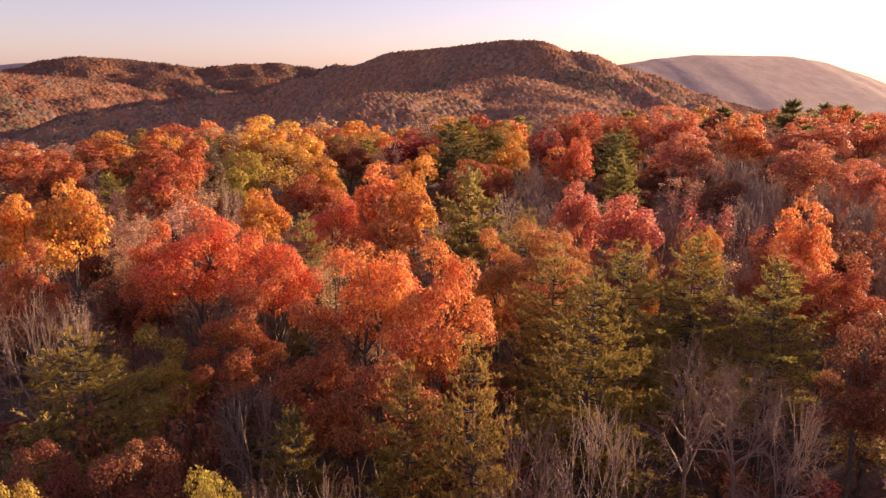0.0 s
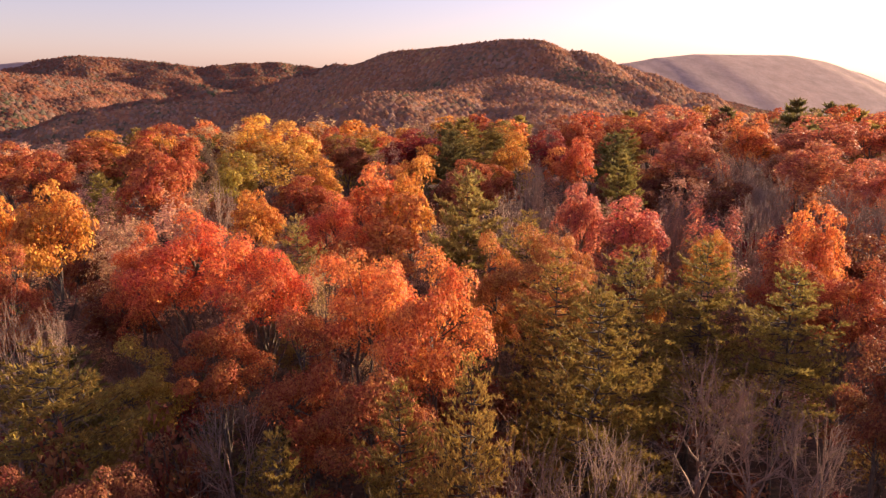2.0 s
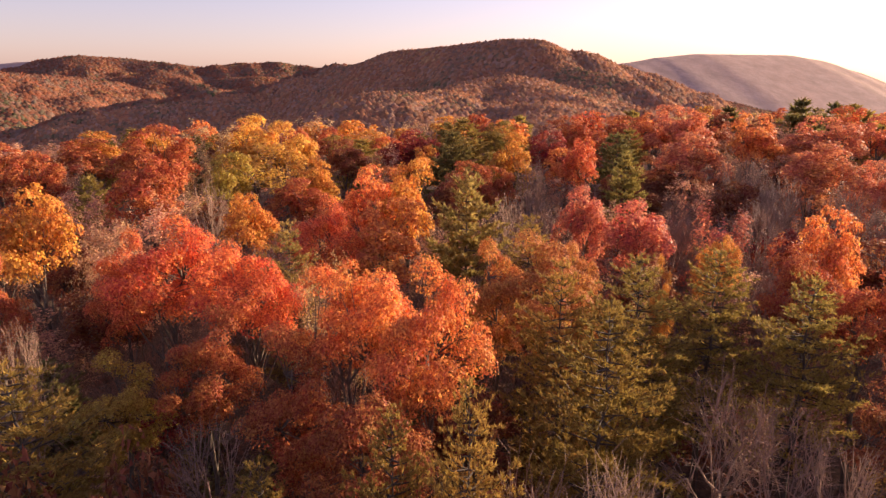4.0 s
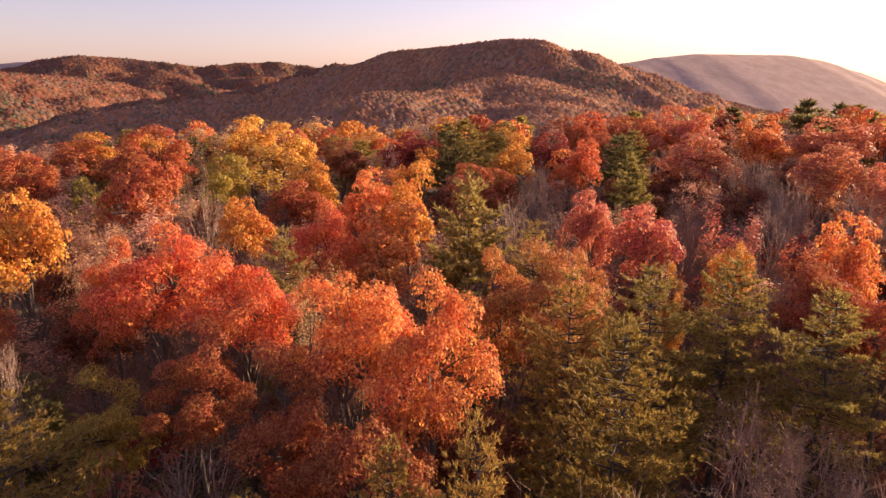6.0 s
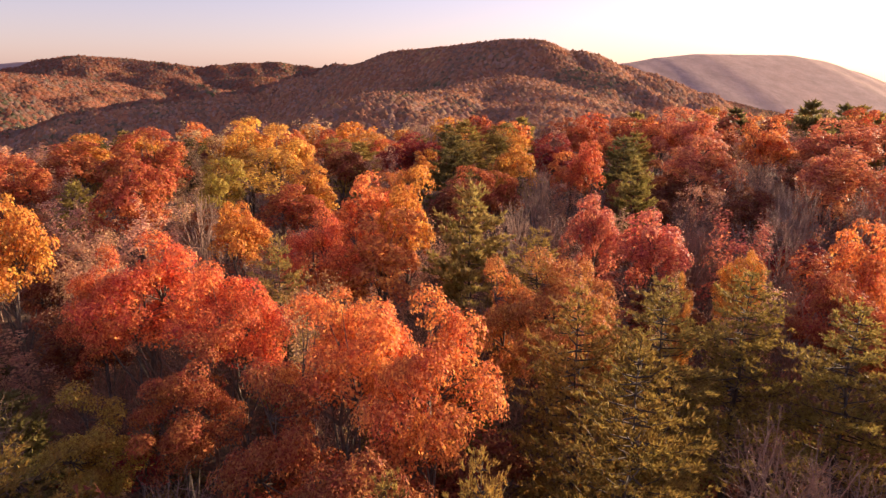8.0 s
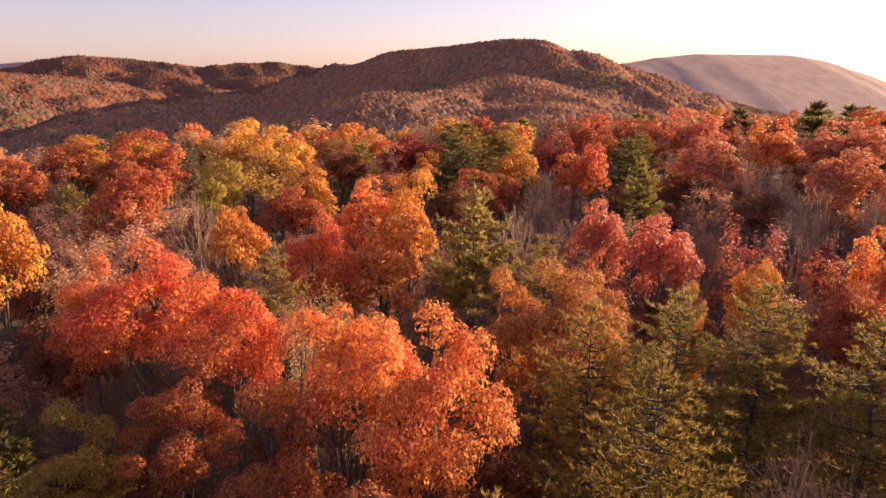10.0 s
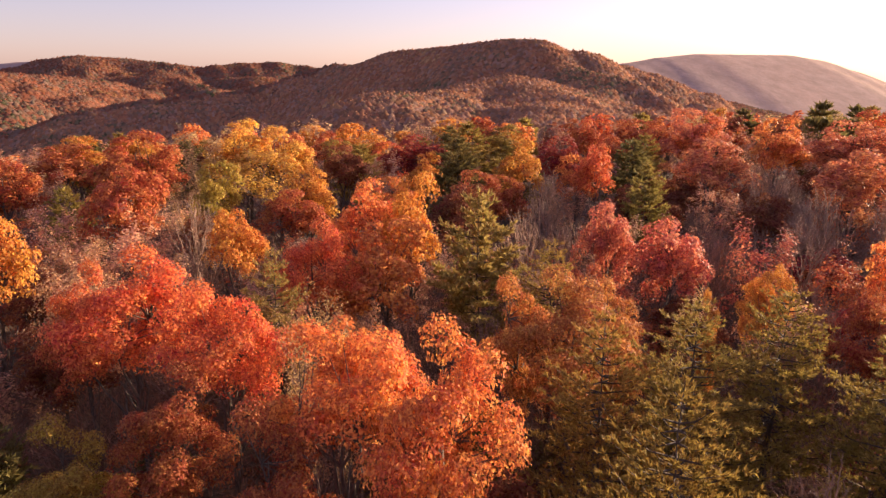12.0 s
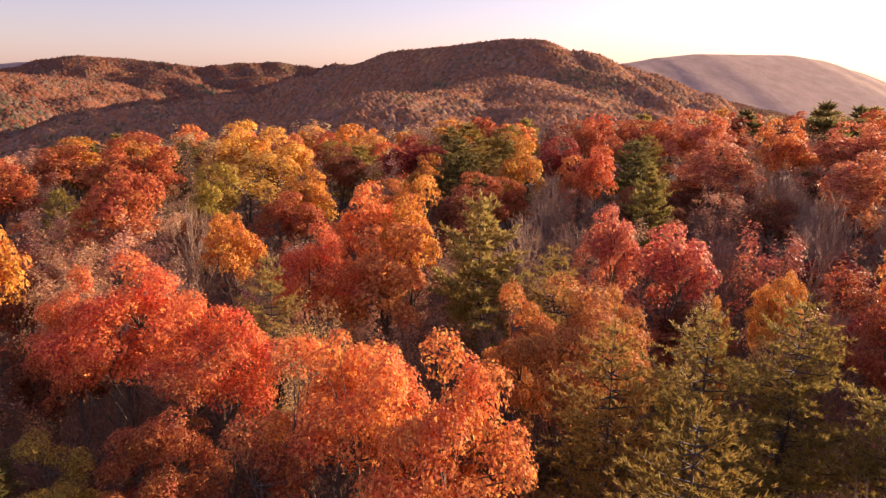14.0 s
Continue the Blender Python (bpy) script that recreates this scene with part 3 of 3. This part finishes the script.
RED, ORANGE, GOLD, YELLOW = (0.72, 0.155, 0.03), (0.76, 0.23, 0.036), (0.67, 0.275, 0.022), (0.78, 0.43, 0.05)
RUST, RUSSET, CRIMSON = (0.52, 0.125, 0.03), (0.3, 0.09, 0.035), (0.36, 0.04, 0.025)
TAN, PINK, STRAW = (0.64, 0.33, 0.18), (0.6, 0.16, 0.085), (0.66, 0.42, 0.17)
# first: orange dulled to rose, haze over the far trees put into the colour
HAZY_ROSE, AMBER = (0.64, 0.215, 0.085), (0.62, 0.2, 0.035)
OLIVE, LIME, PINE, DARK = (0.35, 0.215, 0.036), (0.52, 0.33, 0.04), (0.35, 0.235, 0.045), (0.2, 0.155, 0.045)
# second: pine green lightened for the sunlight that misses these pines
# third: rust darkened for the shade low on the red and orange crowns
BRONZE, SUNLIT_SAGE, SHADED_RUST = (0.56, 0.21, 0.045), (0.38, 0.28, 0.065), (0.42, 0.11, 0.03)
WORDS = {RED: "bright red", ORANGE: "glowing orange", GOLD: "golden orange", YELLOW: "bright yellow", HAZY_ROSE: "hazy rose orange", AMBER: "amber orange", BRONZE: "bronze orange", RUST: "rust orange", RUSSET: "russet brown",
         CRIMSON: "deep red", TAN: "tan brown", PINK: "pinkish red", STRAW: "pale straw yellow", OLIVE: "olive green",
         LIME: "yellow green", PINE: "olive green", SUNLIT_SAGE: "sunlit sage green", SHADED_RUST: "shaded rust red", DARK: "dark green"}
SAID = {"oak": ("{} autumn broadleaf tree with a full lobed crown", "tree"),
        "sparse": ("half bare broadleaf tree with thin {} leaves", "tree"),
        "bare": ("leafless grey-brown tree with fine upswept branches", "tree"),
        "pine": ("{} pine tree with layered needle boughs", "pine tree"),
        "shrub": ("{} bushy undergrowth shrub on the forest floor", "shrub")}
dice = random.Random(77)
PLANTED = []


def plant(kind, x, y, top, wide, colour=TAN, coarse=0, make_of=None):
    """One tree at (x, y), its crown's top at height top and its crown so many metres wide; make_of picks one make."""
    near, middle, far, tall0, wide0 = KINDS[kind]
    away = math.hypot(x, y - 8)
    makes = (near, middle, far)[max(coarse, 0 if away < 48 else 1 if away < 150 else 2)]
    make = dice.choice(makes)
    if make_of is not None:
        make = makes[make_of]
    floor = float(land(x, y))
    thing = new(NAMES[kind])
    s = wide / wide0
    thing.matrix_world = pose(x, y, floor, 0, 0, dice.uniform(0, 360)) @ Matrix.Diagonal((s, s, (top - floor) / tall0, 1))
    text, category = SAID[kind]
    tagged(thing, text.format(WORDS[colour]), category, group="forest trees" if kind != "shrub" else "undergrowth")
    k = dice.uniform(0.88, 1.14)
    for name, me in make:
        ob = new(name, me)
        if name == "branchwork":
            tagged(ob, kind="stuff")
        ob.parent = thing
        ob.color = (*(min(0.85, c * k * dice.uniform(0.95, 1.05)) for c in colour), 1)
    PLANTED.append((x, y, wide))


plant("oak", -68.0, 105.0, 16.3, 13.0, RUST)
plant("oak", -54.6, 92.0, 16.4, 9.7, RUST)
plant("oak", -63.1, 125.0, 16.5, 13.1, GOLD)
plant("oak", -61.2, 116.0, 15.9, 14.4, RUST)
plant("oak", -38.9, 95.0, 19.8, 12.2, RUST)
plant("sparse", -36.4, 108.0, 19.5, 9.2, STRAW)
plant("oak", -31.1, 112.0, 20.0, 11.7, YELLOW)
plant("oak", -25.0, 110.0, 19.3, 12.5, YELLOW)
plant("sparse", -25.9, 100.0, 17.6, 12.5, YELLOW)
plant("sparse", -30.0, 162.0, 17.4, 9.2, STRAW)
plant("oak", -20.7, 140.0, 14.5, 10.7, OLIVE)
plant("oak", -16.4, 150.0, 14.7, 8.6, GOLD)
plant("pine", -14.3, 125.0, 15.1, 10.7, PINE)
plant("oak", -5.0, 120.0, 17.1, 12.5, CRIMSON)
plant("pine", 4.1, 118.0, 19.2, 12.3, PINE)
plant("pine", 1.4, 100.0, 18.4, 8.6, DARK)
plant("oak", 11.0, 135.0, 17.7, 10.2, OLIVE)
plant("oak", 10.9, 106.0, 17.6, 8.1, GOLD)
plant("oak", 26.1, 140.0, 18.6, 10.6, RUST)
plant("oak", 18.6, 118.0, 17.1, 9.0, CRIMSON)
plant("oak", 20.3, 99.0, 17.8, 6.6, RED)
plant("pine", 27.6, 108.0, 17.4, 10.0, DARK)
plant("oak", 41.3, 150.0, 17.9, 12.8, RUST)
plant("oak", 43.6, 126.0, 21.1, 13.1, HAZY_ROSE)
plant("oak", 40.7, 132.0, 19.5, 11.2, RUST)
plant("oak", 36.6, 100.0, 18.2, 11.4, HAZY_ROSE)
plant("oak", 48.4, 107.0, 20.6, 10.1, ORANGE)
plant("pine", 73.4, 140.0, 21.4, 7.9, DARK)
plant("pine", 85.5, 150.0, 20.4, 7.1, DARK)
plant("oak", 61.0, 110.0, 20.0, 13.5, HAZY_ROSE)
plant("oak", 76.1, 128.0, 20.8, 10.9, RED)
plant("oak", 76.2, 118.0, 20.2, 11.1, HAZY_ROSE)
plant("oak", 52.9, 82.0, 16.3, 7.1, HAZY_ROSE)
plant("oak", 48.1, 86.0, 18.3, 11.5, HAZY_ROSE)
plant("bare", 38.1, 88.0, 17.1, 9.3, TAN)
plant("bare", 38.4, 76.0, 15.9, 8.8, TAN)
plant("bare", 43.3, 72.0, 15.8, 8.4, TAN)
plant("bare", 44.4, 66.0, 15.5, 8.2, TAN)
plant("bare", 29.8, 64.0, 15.8, 7.3, TAN)
plant("oak", -30.5, 52.0, 18.3, 6.6, GOLD)
plant("oak", -35.4, 54.0, 16.9, 5.7, GOLD)
plant("oak", -28.3, 43.0, 15.5, 5.1, RUST)
plant("sparse", -37.0, 72.0, 15.1, 6.3, TAN)
plant("sparse", -27.9, 56.0, 15.0, 5.3, TAN)
plant("sparse", -26.3, 64.0, 16.1, 8.0, TAN)
plant("oak", -30.8, 73.0, 18.3, 8.6, RUST)
plant("oak", -27.0, 88.0, 16.7, 7.6, LIME)
plant("bare", -25.2, 74.0, 15.5, 6.4, TAN)
plant("oak", -18.8, 67.0, 15.2, 6.4, GOLD)
plant("oak", -9.2, 55.0, 16.7, 6.4, RED)
plant("oak", -2.6, 61.0, 19.1, 5.7, GOLD)
plant("oak", -6.3, 64.0, 18.1, 7.4, ORANGE)
plant("oak", -4.1, 56.0, 16.6, 8.3, AMBER)
plant("pine", -10.2, 47.6, 16.5, 5.4, SUNLIT_SAGE)
plant("sparse", -6.7, 41.0, 16.5, 5.2, STRAW)
plant("pine", 2.5, 57.5, 18.2, 7.2, SUNLIT_SAGE)
plant("bare", 6.8, 68.0, 15.4, 6.4, TAN)
plant("bare", 10.4, 66.0, 15.2, 6.2, TAN)
plant("bare", 11.2, 84.0, 16.8, 6.4, TAN)
plant("oak", 13.2, 64.0, 16.3, 5.6, PINK)
plant("oak", 17.0, 60.0, 15.6, 7.6, PINK)
plant("pine", 22.9, 86.0, 16.8, 6.4, SUNLIT_SAGE)
plant("bare", 21.7, 63.0, 15.1, 5.9, TAN)
plant("sparse", 26.1, 63.0, 15.1, 7.2, PINK)
plant("oak", 27.6, 49.0, 17.2, 5.2, ORANGE)
plant("oak", 23.6, 44.0, 15.2, 5.7, RUST)
plant("pine", 6.9, 52.0, 16.0, 6.8, PINE)
plant("oak", -17.1, 44.5, 17.2, 8.2, RED, make_of=2)
plant("oak", -11.4, 41.0, 16.8, 6.7, RED)
plant("oak", -21.4, 47.0, 16.0, 5.2, RED)
plant("oak", -12.4, 37.0, 14.0, 6.0, SHADED_RUST)
plant("oak", -4.0, 34.0, 17.8, 7.0, ORANGE, make_of=3)
plant("oak", -0.3, 31.0, 18.2, 6.0, ORANGE, make_of=2)
plant("oak", -6.4, 31.0, 15.2, 5.6, SHADED_RUST)
plant("oak", -2.5, 27.0, 14.4, 5.6, SHADED_RUST)
plant("oak", 6.1, 42.0, 16.9, 6.8, BRONZE)
plant("oak", 3.7, 44.0, 16.2, 4.7, AMBER)
plant("sparse", 15.7, 50.0, 14.0, 3.2, STRAW)
plant("oak", 20.7, 51.0, 14.8, 3.8, GOLD)
plant("pine", 6.4, 36.0, 17.0, 6.2, OLIVE)
plant("pine", 11.0, 38.0, 16.7, 7.4, PINE)
plant("pine", 6.9, 29.0, 17.2, 6.9, OLIVE)
plant("pine", 1.1, 22.3, 16.9, 4.0, OLIVE)
plant("pine", 15.9, 40.0, 16.8, 6.9, PINE)
plant("pine", 19.8, 37.0, 16.0, 7.2, PINE)
# these two are pinkish orange; their duller colours hold the shade they stand in
plant("oak", 26.0, 41.0, 15.0, 6.2, RUST)
plant("oak", 21.2, 30.0, 15.3, 5.3, RUSSET)
plant("bare", 3.0, 21.8, 15.1, 6.4, TAN)
plant("bare", 6.0, 22.5, 14.8, 6.1, TAN)
plant("bare", 11.7, 28.0, 15.6, 6.1, TAN)
plant("bare", 13.6, 27.0, 14.9, 5.1, TAN)
plant("bare", 14.8, 25.0, 14.5, 4.5, TAN)
plant("pine", -16.2, 27.0, 15.3, 8.6, OLIVE)
# olive yellow tree, lightened to yellow green to stand in for sunlit patches
plant("oak", -16.9, 36.0, 11.8, 5.4, LIME)
plant("bare", -22.4, 33.0, 15.5, 6.8, TAN)
plant("bare", -19.7, 33.0, 15.0, 3.9, TAN)
plant("oak", -11.9, 22.0, 13.1, 4.4, RUSSET)
plant("oak", -7.1, 18.5, 14.1, 3.7, LIME)
plant("oak", -7.5, 17.5, 14.2, 2.3, LIME)
plant("bare", -4.0, 17.0, 15.7, 4.3, TAN)
plant("oak", -15.3, 22.0, 12.7, 4.1, RUSSET)
plant("pine", -6.0, 24.0, 13.2, 4.4, OLIVE)
plant("pine", -1.4, 24.0, 15.2, 4.4, OLIVE)
plant("bare", -8.9, 27.0, 13.8, 5.4, TAN)
plant("oak", -12.7, 17.0, 14.5, 2.8, LIME)
plant("oak", 9.0, 44.0, 15.8, 4.3, BRONZE)
plant("oak", 15.3, 47.0, 14.2, 2.0, GOLD)
plant("shrub", -15.5, 26.0, 12.7, 3.7, RUSSET)
plant("shrub", -11.5, 27.0, 12.5, 3.6, RUSSET)
plant("bare", -3.1, 17.5, 15.2, 3.7, TAN)
plant("bare", -5.5, 18.0, 14.9, 3.1, TAN)


# ---- the rest of the forest, between the trees above ----
def fill(x0, x1, y0, y1, gap, mixture, tops, wides, seed, clear=0.45, coarse=0, aside=(-999, 14)):
    r = random.Random(seed)
    kinds = [m[:2] for m in mixture]
    weights = [m[2] for m in mixture]
    y = y0
    while y < y1:
        x = x0
        while x < x1:
            px, py = x + r.uniform(-0.4, 0.4) * gap, y + r.uniform(-0.4, 0.4) * gap
            x += gap
            kind, colour = r.choices(kinds, weights)[0]
            top, wide = r.uniform(*tops), r.uniform(*wides)
            if not aside[0] <= abs(px) - abs(py) * 0.78 < aside[1]:
                continue
            if any(math.hypot(px - a, py - b) < clear * (wide + w) for a, b, w in PLANTED):
                continue
            plant(kind, px, py, top + float(land(px, py)), wide, colour, coarse)
        y += gap


MIXED = [("oak", RUST, 5), ("oak", ORANGE, 3), ("oak", RED, 2), ("oak", CRIMSON, 1), ("oak", GOLD, 2), ("sparse", TAN, 6),
         ("sparse", STRAW, 3), ("bare", TAN, 4), ("pine", PINE, 3), ("pine", DARK, 1), ("oak", RUSSET, 2)]
LOW = [("shrub", RUSSET, 5), ("shrub", CRIMSON, 3), ("shrub", OLIVE, 3), ("shrub", TAN, 3), ("shrub", DARK, 2)]
# right side, partly out of view: added to shade the low trees beside them
fill(22, 60, 14, 48, 6.5, MIXED, (13, 16), (6, 8), 15, 0.36, 1)
fill(-30, 6, 10, 48, 6.0, [("bare", TAN, 5), ("oak", RUSSET, 2), ("pine", DARK, 1)], (8, 11.5), (5, 7), 5, 0.27, 1)
fill(6, 34, 10, 48, 7.5, [("bare", TAN, 4), ("oak", RUSSET, 2), ("pine", DARK, 2)], (7, 10), (5, 7), 25, 0.35, 1)
fill(-60, 24, 46, 80, 5.2, [("sparse", TAN, 6), ("bare", TAN, 5), ("sparse", RUST, 2), ("oak", RUSSET, 1)], (10, 13.4), (5.5, 7.5), 16, 0.21)
fill(20, 85, 52, 108, 5.4, [("bare", TAN, 6), ("sparse", RUST, 3), ("sparse", TAN, 2), ("oak", RUSSET, 2), ("oak", CRIMSON, 1)], (11, 14.5), (6, 8), 10, 0.22)
fill(-80, 100, 48, 112, 7.5, MIXED, (13.5, 16.0), (6, 8.5), 6, 0.36)
fill(-140, 170, 112, 215, 9.5, MIXED, (14.5, 17.5), (8, 10.5), 7, 0.38)
fill(-28, 32, 8, 46, 4.2, LOW, (2.5, 5.5), (3, 5), 8, 0.1, 0)
fill(-34, 34, -26, 10, 7.5, MIXED, (11, 13.5), (6, 8), 14, 0.36, 1, (-999, 999))
# unseen trees beside the way, added to keep the low sun off the forest
fill(14, 130, -30, 95, 10, MIXED, (15, 18), (8, 10), 11, 0.4, 2, (14, 70))


def understory():
    """Saplings and brush that close the gaps between the trees."""
    r = np.random.default_rng(31)
    for y0, y1, number, pieces, piece in ((10, 42, 170, 260, 1.15), (40, 80, 750, 170, 1.1), (80, 215, 2600, 15, 0.9)):
        p = np.stack([r.uniform(-150, 170, number * 2), r.uniform(y0, y1, number * 2)], 1)
        p = p[np.abs(p[:, 0]) < p[:, 1] * 0.78 + 12][:number]
        brush("understory_brush", "dull russet and mauve brush between the forest trees", p,
              land(p[:, 0], p[:, 1]) + r.uniform(0, 2.5, len(p)), 6.0 if y0 > 20 else 4.5, pieces, UNDER_WOOD, r, piece)


understory()
